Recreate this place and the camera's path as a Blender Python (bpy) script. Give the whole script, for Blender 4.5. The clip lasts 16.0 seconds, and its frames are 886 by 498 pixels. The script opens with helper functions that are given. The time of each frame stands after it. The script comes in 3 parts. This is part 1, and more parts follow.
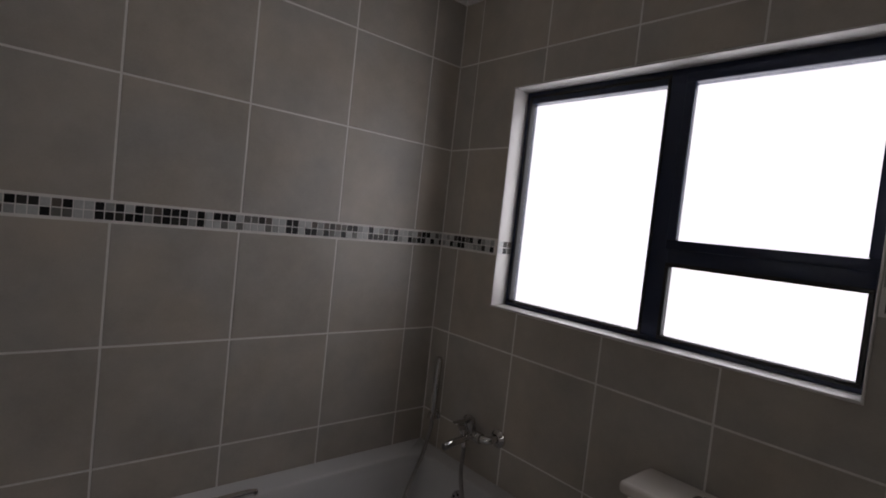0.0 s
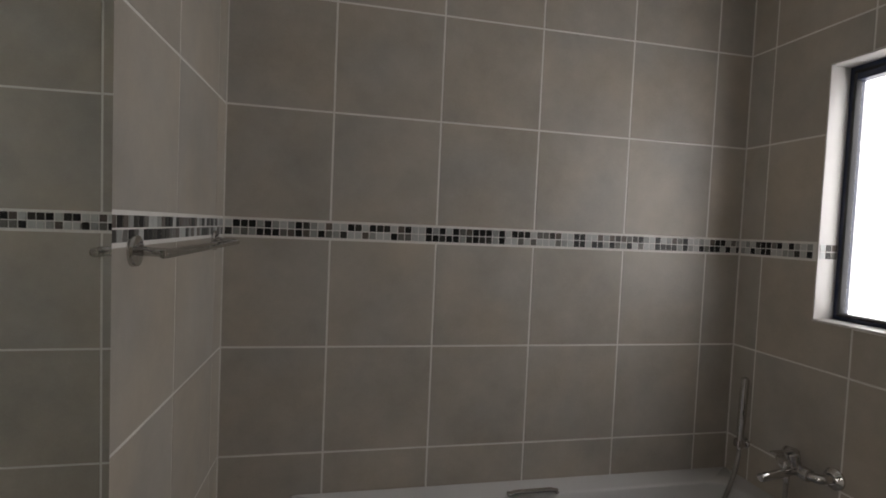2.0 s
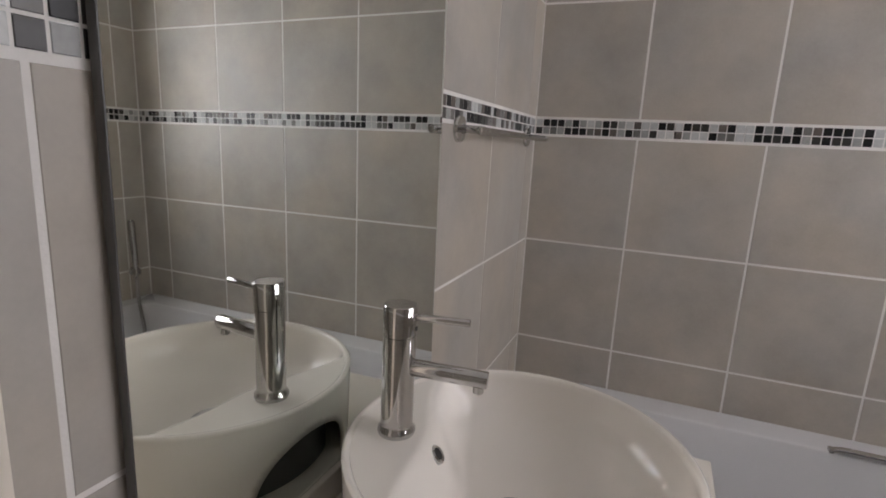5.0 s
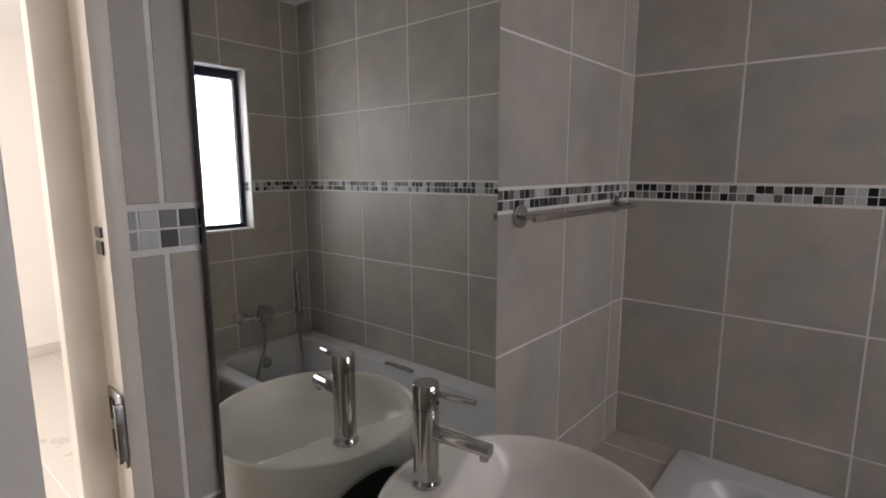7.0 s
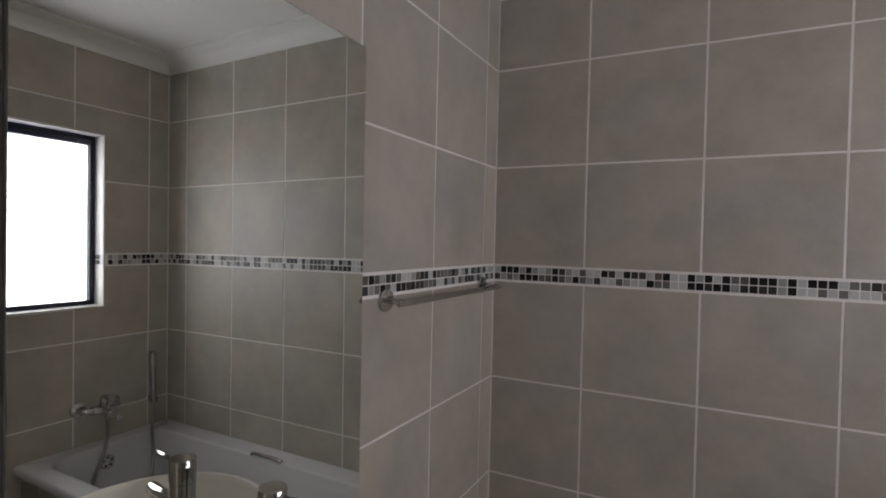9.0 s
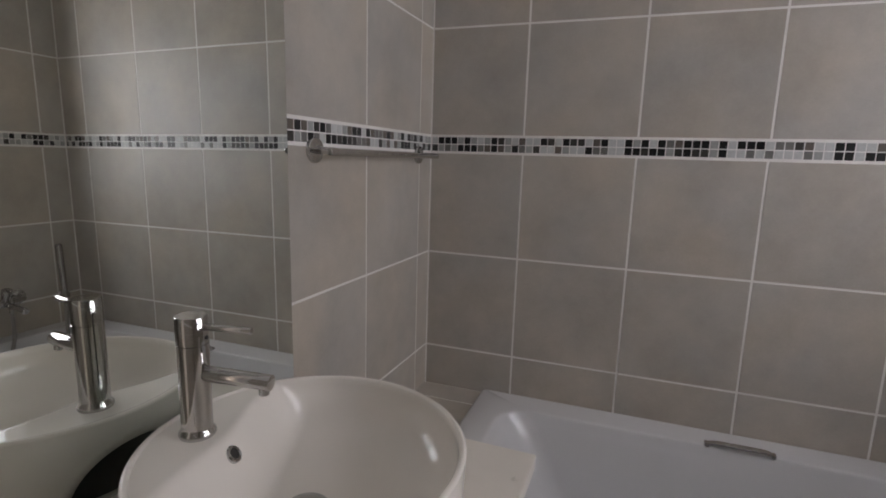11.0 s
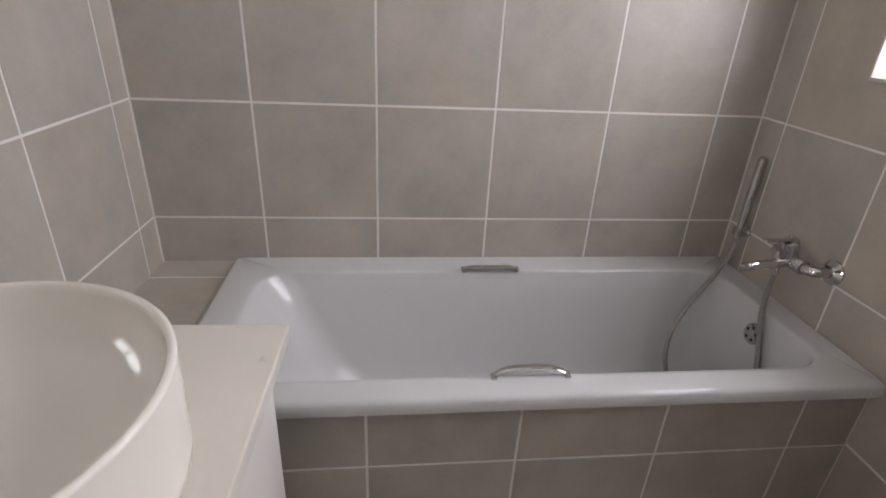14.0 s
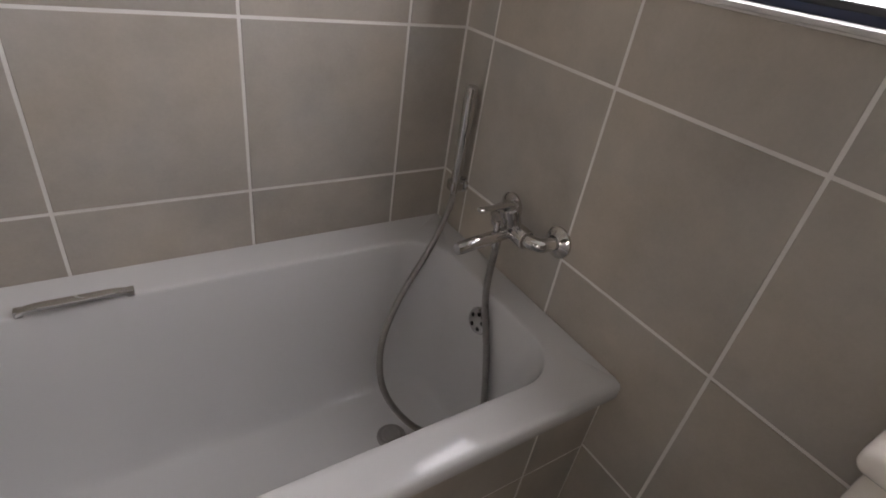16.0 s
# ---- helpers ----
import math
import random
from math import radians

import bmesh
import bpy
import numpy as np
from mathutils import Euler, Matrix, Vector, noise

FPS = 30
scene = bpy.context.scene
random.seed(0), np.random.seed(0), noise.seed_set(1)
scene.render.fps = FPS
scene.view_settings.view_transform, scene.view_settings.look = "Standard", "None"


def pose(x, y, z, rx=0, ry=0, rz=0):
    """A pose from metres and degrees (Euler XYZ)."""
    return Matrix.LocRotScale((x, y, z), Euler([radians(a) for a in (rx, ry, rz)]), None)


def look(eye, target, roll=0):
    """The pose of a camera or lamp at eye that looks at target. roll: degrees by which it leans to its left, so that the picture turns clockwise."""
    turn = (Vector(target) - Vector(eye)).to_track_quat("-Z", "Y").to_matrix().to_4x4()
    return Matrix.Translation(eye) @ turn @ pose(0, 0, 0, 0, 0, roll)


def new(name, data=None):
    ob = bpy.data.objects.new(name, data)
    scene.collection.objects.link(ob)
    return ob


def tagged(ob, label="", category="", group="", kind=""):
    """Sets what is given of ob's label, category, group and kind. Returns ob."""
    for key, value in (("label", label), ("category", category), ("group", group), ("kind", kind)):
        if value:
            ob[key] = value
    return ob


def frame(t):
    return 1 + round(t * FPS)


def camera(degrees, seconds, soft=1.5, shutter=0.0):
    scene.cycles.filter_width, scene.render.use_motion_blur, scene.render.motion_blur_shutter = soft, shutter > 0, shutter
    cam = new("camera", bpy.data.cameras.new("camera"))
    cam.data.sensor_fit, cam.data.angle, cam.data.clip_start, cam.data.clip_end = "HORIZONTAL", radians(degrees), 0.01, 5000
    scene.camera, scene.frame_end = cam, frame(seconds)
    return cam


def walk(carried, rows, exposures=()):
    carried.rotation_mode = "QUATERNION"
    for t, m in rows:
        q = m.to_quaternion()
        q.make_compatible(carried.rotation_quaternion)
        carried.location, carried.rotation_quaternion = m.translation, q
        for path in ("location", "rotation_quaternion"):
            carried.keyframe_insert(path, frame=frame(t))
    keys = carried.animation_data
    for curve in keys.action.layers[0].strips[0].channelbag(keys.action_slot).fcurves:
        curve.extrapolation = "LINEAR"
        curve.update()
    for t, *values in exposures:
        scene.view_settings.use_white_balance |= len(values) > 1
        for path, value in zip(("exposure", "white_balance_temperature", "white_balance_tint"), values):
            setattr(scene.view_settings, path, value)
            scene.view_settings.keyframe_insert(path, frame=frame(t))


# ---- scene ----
cam = camera(81.7, 16.0, soft=1.8)
PATH = [
    (0, (0.454, -1.672, 1.496), (1.759, -0.159, 1.402), 6.2),
    (0.5, (0.400, -1.664, 1.494), (1.486, 0.014, 1.412), 4.7),
    (1, (0.378, -1.675, 1.489), (1.213, 0.141, 1.417), 4.0),
    (1.5, (0.354, -1.687, 1.488), (0.935, 0.225, 1.404), 2.9),
    (2, (0.331, -1.704, 1.459), (0.757, 0.249, 1.375), 2.5),
    (2.5, (0.379, -1.706, 1.416), (0.678, 0.270, 1.334), 2.3),
    (3, (0.384, -1.744, 1.396), (0.185, 0.239, 1.237), 4.0),
    (3.5, (0.350, -1.743, 1.361), (-0.118, 0.186, 1.115), 5.1),
    (3.7, (0.337, -1.742, 1.331), (-0.176, 0.173, 1.068), 5.1),
    (5.8, (0.508, -1.753, 1.399), (-0.386, -0.024, 0.941), 0.5),
    (6, (0.555, -1.763, 1.412), (-0.407, -0.069, 0.962), -0.1),
    (6.5, (0.589, -1.782, 1.468), (-0.586, -0.212, 1.077), -0.6),
    (7, (0.637, -1.777, 1.507), (-0.618, -0.251, 1.198), -0.0),
    (7.5, (0.673, -1.786, 1.544), (-0.591, -0.253, 1.320), 0.5),
    (8, (0.706, -1.767, 1.559), (-0.477, -0.159, 1.445), 1.0),
    (8.5, (0.700, -1.755, 1.562), (-0.308, -0.028, 1.523), 1.2),
    (8.7, (0.694, -1.758, 1.558), (-0.269, -0.005, 1.532), 1.3),
    (10.8, (0.678, -1.701, 1.393), (-0.015, 0.152, 1.100), 1.5),
    (11, (0.670, -1.704, 1.381), (0.002, 0.149, 1.036), 1.7),
    (11.5, (0.660, -1.700, 1.345), (0.024, 0.141, 0.890), 2.0),
    (12, (0.669, -1.690, 1.331), (0.067, 0.127, 0.751), 2.2),
    (12.5, (0.719, -1.671, 1.322), (0.149, 0.124, 0.647), 2.5),
    (13, (0.697, -1.616, 1.325), (0.291, 0.183, 0.553), 2.5),
    (13.5, (0.676, -1.591, 1.320), (0.601, 0.227, 0.490), 2.5),
    (14, (0.709, -1.533, 1.322), (0.924, 0.262, 0.466), 2.9),
    (14.5, (0.857, -1.404, 1.304), (1.229, 0.355, 0.429), 3.7),
    (15, (0.969, -1.240, 1.266), (1.462, 0.473, 0.358), 5.1),
    (15.5, (1.079, -1.116, 1.251), (1.796, 0.450, 0.233), 7.1),
    (16, (1.151, -1.040, 1.247), (2.159, 0.319, 0.181), 9.5),
]
EXPOSURES = [(t, stops, kelvin, 12 if t == 2.0 else 17) for t, stops, kelvin in (
    (0.0, -2.4, 6500), (1.0, -1.95, 6500), (2.0, -1.65, 6800), (2.5, -1.25, 7100), (3.0, -0.8, 6600), (3.5, -0.25, 6600), (3.7, -0.2, 6600), (5.8, -1.15, 6500), (6.5, -1.32, 6500), (7.0, -1.4, 6500),
    (8.5, -1.4, 6500), (11.0, -1.15, 6450), (12.5, -0.6, 6450), (14.0, -0.3, 6450), (14.5, -0.37, 6450), (15.0, -0.55, 6500), (15.5, -0.6, 6550), (16.0, -0.68, 6650))]
walk(cam, [(t, look(eye, target, roll)) for t, eye, target, roll in PATH], EXPOSURES)

# ---- light ----
world = bpy.data.worlds.new("sky")
scene.world = world
world.use_nodes = True
wn = world.node_tree
sky = wn.nodes.new("ShaderNodeTexSky")
sky.sky_type, sky.sun_disc = "NISHITA", False
sky.sun_elevation, sky.sun_rotation = radians(50), radians(200)
wn.links.new(sky.outputs[0], wn.nodes["Background"].inputs[0])
wn.nodes["Background"].inputs[1].default_value = 0.1


def area(name, m, w, h, watts, colour):
    d = bpy.data.lights.new(name, "AREA")
    d.shape, d.size, d.size_y, d.energy, d.color = "RECTANGLE", w, h, watts, colour
    ob = new(name, d)
    ob.matrix_world = m
    return ob


# daylight in the frosted window; added unseen lamp in the room beyond the door
area("window_daylight", look((2.06, -0.895, 1.62), (0, -0.895, 1.62)), 1.45, 1.1, 38, (0.93, 0.97, 1.0))
area("hall_fill_lamp", look((-2.4, -3.3, 1.6), (-2.4, 0, 1.1)), 1.8, 1.4, 265, (1.0, 0.97, 0.93))


# ---- materials ----
def material(name, colour, rough=0.5, metal=0.0, vary=0.08, scale=6.0, grain=120.0, bump=0.05, per_piece=0.0, coat=0.0, spec=0.5, stretch=(1, 1, 1), rough_vary=0.08, colour2=None):
    m = bpy.data.materials.new(name)
    m.use_nodes = True
    nt = m.node_tree
    n, l = nt.nodes, nt.links
    b = n["Principled BSDF"]
    b.inputs["Metallic"].default_value = metal
    b.inputs["Coat Weight"].default_value = coat
    b.inputs["Specular IOR Level"].default_value = spec
    co = n.new("ShaderNodeTexCoord")
    mp = n.new("ShaderNodeMapping")
    mp.inputs["Scale"].default_value = stretch
    geo = n.new("ShaderNodeNewGeometry")
    l.new(geo.outputs["Position"], mp.inputs["Vector"])
    big = n.new("ShaderNodeTexNoise")
    big.inputs["Scale"].default_value, big.inputs["Detail"].default_value, big.inputs["Roughness"].default_value = scale, 6, 0.62
    fine = n.new("ShaderNodeTexNoise")
    fine.inputs["Scale"].default_value, fine.inputs["Detail"].default_value = grain, 3
    l.new(mp.outputs[0], big.inputs["Vector"])
    l.new(mp.outputs[0], fine.inputs["Vector"])
    if per_piece:
        oi = n.new("ShaderNodeObjectInfo")
        sh = n.new("ShaderNodeVectorMath")
        sh.operation = "SCALE"
        l.new(oi.outputs["Random"], sh.inputs["Scale"])
        sh.inputs[0].default_value = (7.0, 13.0, 5.0)
        l.new(sh.outputs[0], mp.inputs["Location"])
    # value = 1 + vary * (big - .5) * 2 + fine share + piece share
    a1 = n.new("ShaderNodeMath"); a1.operation = "MULTIPLY_ADD"
    l.new(big.outputs[0], a1.inputs[0]); a1.inputs[1].default_value, a1.inputs[2].default_value = 2 * vary * 1.6, 1 - vary * 1.6
    a2 = n.new("ShaderNodeMath"); a2.operation = "MULTIPLY_ADD"
    l.new(fine.outputs[0], a2.inputs[0]); a2.inputs[1].default_value = vary * 0.3
    l.new(a1.outputs[0], a2.inputs[2])
    last = a2
    if per_piece:
        a3 = n.new("ShaderNodeMath"); a3.operation = "MULTIPLY_ADD"
        l.new(oi.outputs["Random"], a3.inputs[0]); a3.inputs[1].default_value = per_piece
        l.new(a2.outputs[0], a3.inputs[2])
        last = a3
    mul = n.new("ShaderNodeVectorMath"); mul.operation = "SCALE"
    mul.inputs[0].default_value = colour
    l.new(last.outputs[0], mul.inputs["Scale"])
    if colour2:
        hue = n.new("ShaderNodeTexNoise")
        hue.inputs["Scale"].default_value, hue.inputs["Detail"].default_value = 3.1, 4
        l.new(mp.outputs[0], hue.inputs["Vector"])
        rng = n.new("ShaderNodeMapRange")
        rng.inputs["From Min"].default_value, rng.inputs["From Max"].default_value = 0.35, 0.65
        l.new(hue.outputs[0], rng.inputs["Value"])
        two = n.new("ShaderNodeMix")
        two.data_type = "RGBA"
        two.inputs[6].default_value, two.inputs[7].default_value = (*colour, 1), (*colour2, 1)
        l.new(rng.outputs[0], two.inputs[0])
        l.new(two.outputs[2], mul.inputs[0])
    l.new(mul.outputs[0], b.inputs["Base Color"])
    r = n.new("ShaderNodeMath"); r.operation = "MULTIPLY_ADD"
    l.new(big.outputs[0], r.inputs[0]); r.inputs[1].default_value, r.inputs[2].default_value = rough_vary * 2, rough - rough_vary
    l.new(r.outputs[0], b.inputs["Roughness"])
    if bump:
        bp = n.new("ShaderNodeBump")
        bp.inputs["Strength"].default_value, bp.inputs["Distance"].default_value = bump, 0.002
        l.new(fine.outputs[0], bp.inputs["Height"])
        l.new(bp.outputs[0], b.inputs["Normal"])
    return m


TILE = material("tile_taupe", (0.412, 0.366, 0.308), 0.42, vary=0.22, colour2=(0.376, 0.355, 0.324), scale=5, grain=160, bump=0.03, per_piece=0.09, spec=0.4)
GROUT = material("grout", (0.77, 0.75, 0.72), 0.85, vary=0.1, scale=9, grain=300, bump=0.2)
PLASTER = material("white_paint", (0.8, 0.79, 0.77), 0.75, vary=0.03, scale=3, bump=0.08)
REVEAL = material("reveal_tile", (0.62, 0.6, 0.58), 0.3, vary=0.05, scale=5, bump=0.03)
CREAM = material("cream_paint", (0.8, 0.76, 0.705), 0.7, vary=0.04, scale=2, bump=0.1)
FRAME_PAINT = material("door_frame_paint", (0.76, 0.70, 0.62), 0.38, vary=0.08, scale=14, grain=60, bump=0.12)
DOOR_PAINT = material("door_paint", (0.82, 0.78, 0.72), 0.45, vary=0.04, scale=4, bump=0.05)
HALL_TILE = material("hall_tile", (0.6, 0.56, 0.5), 0.3, vary=0.05, scale=2, per_piece=0.05)
ALU = material("navy_aluminium", (0.010, 0.018, 0.05), 0.42, vary=0.1, scale=20, bump=0.03)
RUBBER = material("black_gasket", (0.012, 0.012, 0.013), 0.6, vary=0.1)
ENAMEL = material("white_enamel", (0.63, 0.625, 0.625), 0.07, vary=0.012, scale=3, bump=0.0, coat=0.1, spec=0.45, rough_vary=0.02)
CERAMIC = material("white_ceramic", (0.80, 0.755, 0.695), 0.07, vary=0.012, scale=4, bump=0.0, coat=0.0, spec=0.42, rough_vary=0.02)
STONE = material("cream_stone_top", (0.66, 0.615, 0.55), 0.3, vary=0.05, scale=12, grain=400, bump=0.02)
CABINET = material("white_cabinet", (0.7, 0.67, 0.64), 0.4, vary=0.03, scale=8, bump=0.02)
CHROME = material("chrome", (0.57, 0.56, 0.55), 0.07, metal=1.0, vary=0.03, scale=30, bump=0.0, rough_vary=0.03)
STEEL = material("brushed_steel", (0.4, 0.39, 0.38), 0.3, metal=1.0, vary=0.1, scale=60, bump=0.05)
HOSE = material("metal_hose", (0.33, 0.315, 0.30), 0.32, metal=1.0, vary=0.15, scale=60, bump=0.0)
DARK = material("dark_hollow", (0.02, 0.018, 0.016), 0.8, vary=0.1)
# dark mirror edge; the same tone paints the shade inside the basin's back opening
BACKING_AND_SHADE = material("mirror_edge_and_shade", (0.1, 0.1, 0.1), 0.4, vary=0.1)

MIRROR = bpy.data.materials.new("mirror")
MIRROR.use_nodes = True
pb = MIRROR.node_tree.nodes["Principled BSDF"]
pb.inputs["Base Color"].default_value = (0.86, 0.895, 0.865, 1)
pb.inputs["Metallic"].default_value, pb.inputs["Roughness"].default_value = 1.0, 0.012

FROST = bpy.data.materials.new("frosted_glass")
FROST.use_nodes = True
ft = FROST.node_tree
fb = ft.nodes["Principled BSDF"]
fb.inputs["Base Color"].default_value, fb.inputs["Roughness"].default_value = (0.8, 0.8, 0.8, 1), 0.45
tr = ft.nodes.new("ShaderNodeBsdfTransparent")
tr.inputs[0].default_value = (0.97, 0.97, 0.98, 1)
mx = ft.nodes.new("ShaderNodeMixShader")
nz = ft.nodes.new("ShaderNodeTexNoise")
nz.inputs["Scale"].default_value = 90
rm = ft.nodes.new("ShaderNodeMath"); rm.operation = "MULTIPLY_ADD"
rm.inputs[1].default_value, rm.inputs[2].default_value = 0.1, 0.1
ft.links.new(nz.outputs[0], rm.inputs[0])
ft.links.new(rm.outputs[0], mx.inputs[0])
ft.links.new(tr.outputs[0], mx.inputs[1])
ft.links.new(fb.outputs[0], mx.inputs[2])
ft.links.new(mx.outputs[0], ft.nodes["Material Output"].inputs[0])

# mosaic chips: glass in black, charcoal, grey and pale tones, one tone a chip
MOSAIC = bpy.data.materials.new("mosaic_chip")
MOSAIC.use_nodes = True
mt = MOSAIC.node_tree
mb = mt.nodes["Principled BSDF"]
oi = mt.nodes.new("ShaderNodeObjectInfo")
cr = mt.nodes.new("ShaderNodeValToRGB")
cr.color_ramp.interpolation = "CONSTANT"
tones = [(0.0, (0.010, 0.010, 0.010)), (0.27, (0.045, 0.042, 0.038)), (0.38, (0.16, 0.155, 0.145)), (0.50, (0.32, 0.325, 0.315)), (0.68, (0.50, 0.51, 0.50)), (0.92, (0.13, 0.11, 0.095))]
while len(cr.color_ramp.elements) < len(tones):
    cr.color_ramp.elements.new(0.5)
for e, (p, c) in zip(cr.color_ramp.elements, tones):
    e.position, e.color = p, (*c, 1)
mg = mt.nodes.new("ShaderNodeNewGeometry")
mn = mt.nodes.new("ShaderNodeTexNoise")
mn.inputs["Scale"].default_value, mn.inputs["Detail"].default_value = 140, 4
mm = mt.nodes.new("ShaderNodeMix"); mm.data_type, mm.blend_type = "RGBA", "OVERLAY"
mm.inputs[0].default_value = 0.18
mt.links.new(mg.outputs["Position"], mn.inputs["Vector"])
mt.links.new(oi.outputs["Random"], cr.inputs[0])
mt.links.new(cr.outputs[0], mm.inputs[6])
mt.links.new(mn.outputs[0], mm.inputs[7])
mt.links.new(mm.outputs[2], mb.inputs["Base Color"])
mb.inputs["Roughness"].default_value = 0.3
mb.inputs["Specular IOR Level"].default_value = 0.3


GLOW = bpy.data.materials.new("bright_sky")
GLOW.use_nodes = True
gn = GLOW.node_tree
ge = gn.nodes.new("ShaderNodeEmission")
ge.inputs[0].default_value, ge.inputs[1].default_value = (1.0, 0.985, 0.985, 1), 9.0
gn.links.new(ge.outputs[0], gn.nodes["Material Output"].inputs[0])


# ---- mesh tools ----
def mesh_object(name, verts, faces, mat, parent=None, smooth=False, angle=None):
    me = bpy.data.meshes.new(name)
    me.from_pydata([tuple(v) for v in verts], [], faces)
    bm = bmesh.new()
    bm.from_mesh(me)
    bmesh.ops.recalc_face_normals(bm, faces=bm.faces)
    bm.to_mesh(me)
    bm.free()
    me.materials.append(mat)
    ob = new(name, me)
    if smooth:
        for p in me.polygons:
            p.use_smooth = True
        if angle:
            me.set_sharp_from_angle(angle=radians(angle))
    if parent:
        ob.parent = parent
    return ob


def boxes(name, spans, mat, parent=None, bevel=0.0, segments=2):
    """One mesh of boxes, each (x0, x1, y0, y1, z0, z1), with rounded edges."""
    bm = bmesh.new()
    for x0, x1, y0, y1, z0, z1 in spans:
        r = bmesh.ops.create_cube(bm, size=1)
        for v in r["verts"]:
            v.co = ((x0 + x1) / 2 + v.co.x * (x1 - x0), (y0 + y1) / 2 + v.co.y * (y1 - y0), (z0 + z1) / 2 + v.co.z * (z1 - z0))
    if bevel:
        bmesh.ops.bevel(bm, geom=bm.edges[:], offset=bevel, segments=segments, affect="EDGES", profile=0.5)
    me = bpy.data.meshes.new(name)
    bm.to_mesh(me)
    bm.free()
    me.materials.append(mat)
    ob = new(name, me)
    if bevel:
        for p in me.polygons:
            p.use_smooth = True
        me.set_sharp_from_angle(angle=radians(50))
    if parent:
        ob.parent = parent
    return ob


def frame_to(a, b):
    a, b = Vector(a), Vector(b)
    return Matrix.Translation(a) @ (b - a).to_track_quat("Z", "Y").to_matrix().to_4x4()


def lathe(name, profile, mat, m=Matrix(), parent=None, n=40, angle=40):
    """A turned solid: profile of (radius, height) from bottom to top, capped, about the z axis of m."""
    verts, faces = [], []
    for r, z in profile:
        for i in range(n):
            a = 2 * math.pi * i / n
            verts.append(m @ Vector((r * math.cos(a), r * math.sin(a), z)))
    for k in range(len(profile) - 1):
        for i in range(n):
            j = (i + 1) % n
            faces.append((k * n + i, k * n + j, (k + 1) * n + j, (k + 1) * n + i))
    faces.append(tuple(range(n))[::-1])
    faces.append(tuple((len(profile) - 1) * n + i for i in range(n)))
    return mesh_object(name, verts, faces, mat, parent, True, angle)


def rod(name, a, b, r, mat, parent=None, round_=0.002, n=28):
    d = (Vector(b) - Vector(a)).length
    c = min(round_, r * 0.6)
    return lathe(name, [(r - c, 0), (r - c * 0.3, c * 0.3), (r, c), (r, d - c), (r - c * 0.3, d - c * 0.3), (r - c, d)], mat, frame_to(a, b), parent, n)


def tube(name, points, r, mat, parent=None, rings=0):
    """A bent tube through the points, as a mesh."""
    pts = [Vector(p) for p in points]
    path = []
    for i in range(len(pts) - 1):
        p0, p1, p2, p3 = pts[max(i - 1, 0)], pts[i], pts[i + 1], pts[min(i + 2, len(pts) - 1)]
        steps = max(4, int((p2 - p1).length / 0.006))
        for k in range(steps):
            t = k / steps
            path.append(0.5 * ((2 * p1) + (p2 - p0) * t + (2 * p0 - 5 * p1 + 4 * p2 - p3) * t * t + (3 * p1 - p0 - 3 * p2 + p3) * t ** 3))
    path.append(pts[-1])
    n = 12
    verts, faces = [], []
    up = Vector((0.3, 1, 0.2)).normalized()
    for k, p in enumerate(path):
        d = (path[min(k + 1, len(path) - 1)] - path[max(k - 1, 0)]).normalized()
        s = d.cross(up).normalized()
        up = s.cross(d).normalized()
        rr = r * (1 - 0.09 * (k % 2)) if rings else r
        for i in range(n):
            a = 2 * math.pi * i / n
            verts.append(p + rr * (math.cos(a) * s + math.sin(a) * up))
    for k in range(len(path) - 1):
        for i in range(n):
            j = (i + 1) % n
            faces.append((k * n + i, k * n + j, (k + 1) * n + j, (k + 1) * n + i))
    faces.append(tuple(range(n)))
    faces.append(tuple((len(path) - 1) * n + i for i in range(n)))
    return mesh_object(name, verts, faces, mat, parent, True, 60)


def thing(name, label, category, at=(0, 0, 0), group=""):
    e = new(name)
    e.location = at
    e.empty_display_size = 0.1
    return tagged(e, label, category, group)


def adopt(parent, *parts):
    """Puts parts that are built in world metres under their thing."""
    for p in parts:
        p.parent = parent
        p.matrix_parent_inverse = Matrix.Translation(parent.location).inverted()


# ---- the room: x east, y north; the long tiled wall is y = 0 ----
W, SOUTH, TOP, CEIL = 1.885, -2.52, 2.425, 2.5
P = 0.352
SKEW = math.tan(radians(1.32))     # the mirror wall is this much out of square
ROWS_Z = [0.0, 0.348, 0.70, 1.052, 1.404, 1.462, 1.813, 2.164, 2.515]
T = 0.0012          # tile faces stand this far in front of the grout
WIN = (-1.457, -0.327, 1.205, 2.039)      # window opening: y, y, z, z
DOOR_Y = (-2.44, -1.551)

wall_north = tagged(boxes("wall_north", [(-0.14, W + 0.13, T, 0.15, -0.1, 2.6)], GROUT), kind="structure")
wall_east = tagged(boxes("wall_east", [
    (W + T, W + 0.13, SOUTH, T, -0.1, WIN[2]), (W + T, W + 0.13, SOUTH, T, WIN[3], 2.6),
    (W + T, W + 0.13, SOUTH, WIN[0], WIN[2], WIN[3]), (W + T, W + 0.13, WIN[1], T, WIN[2], WIN[3])], GROUT), kind="structure")
wall_west = tagged(boxes("wall_west", [
    (-0.14, -T, DOOR_Y[1], T, -0.1, 2.6), (-0.14, -T, DOOR_Y[0], DOOR_Y[1], 2.08, 2.6), (-0.14, -T, SOUTH, DOOR_Y[0], -0.1, 2.6)], GROUT), kind="structure")
wall_south = tagged(boxes("wall_south", [(-0.14, W + 0.13, SOUTH - 0.15, SOUTH, -0.1, 2.6)], GROUT), kind="structure")
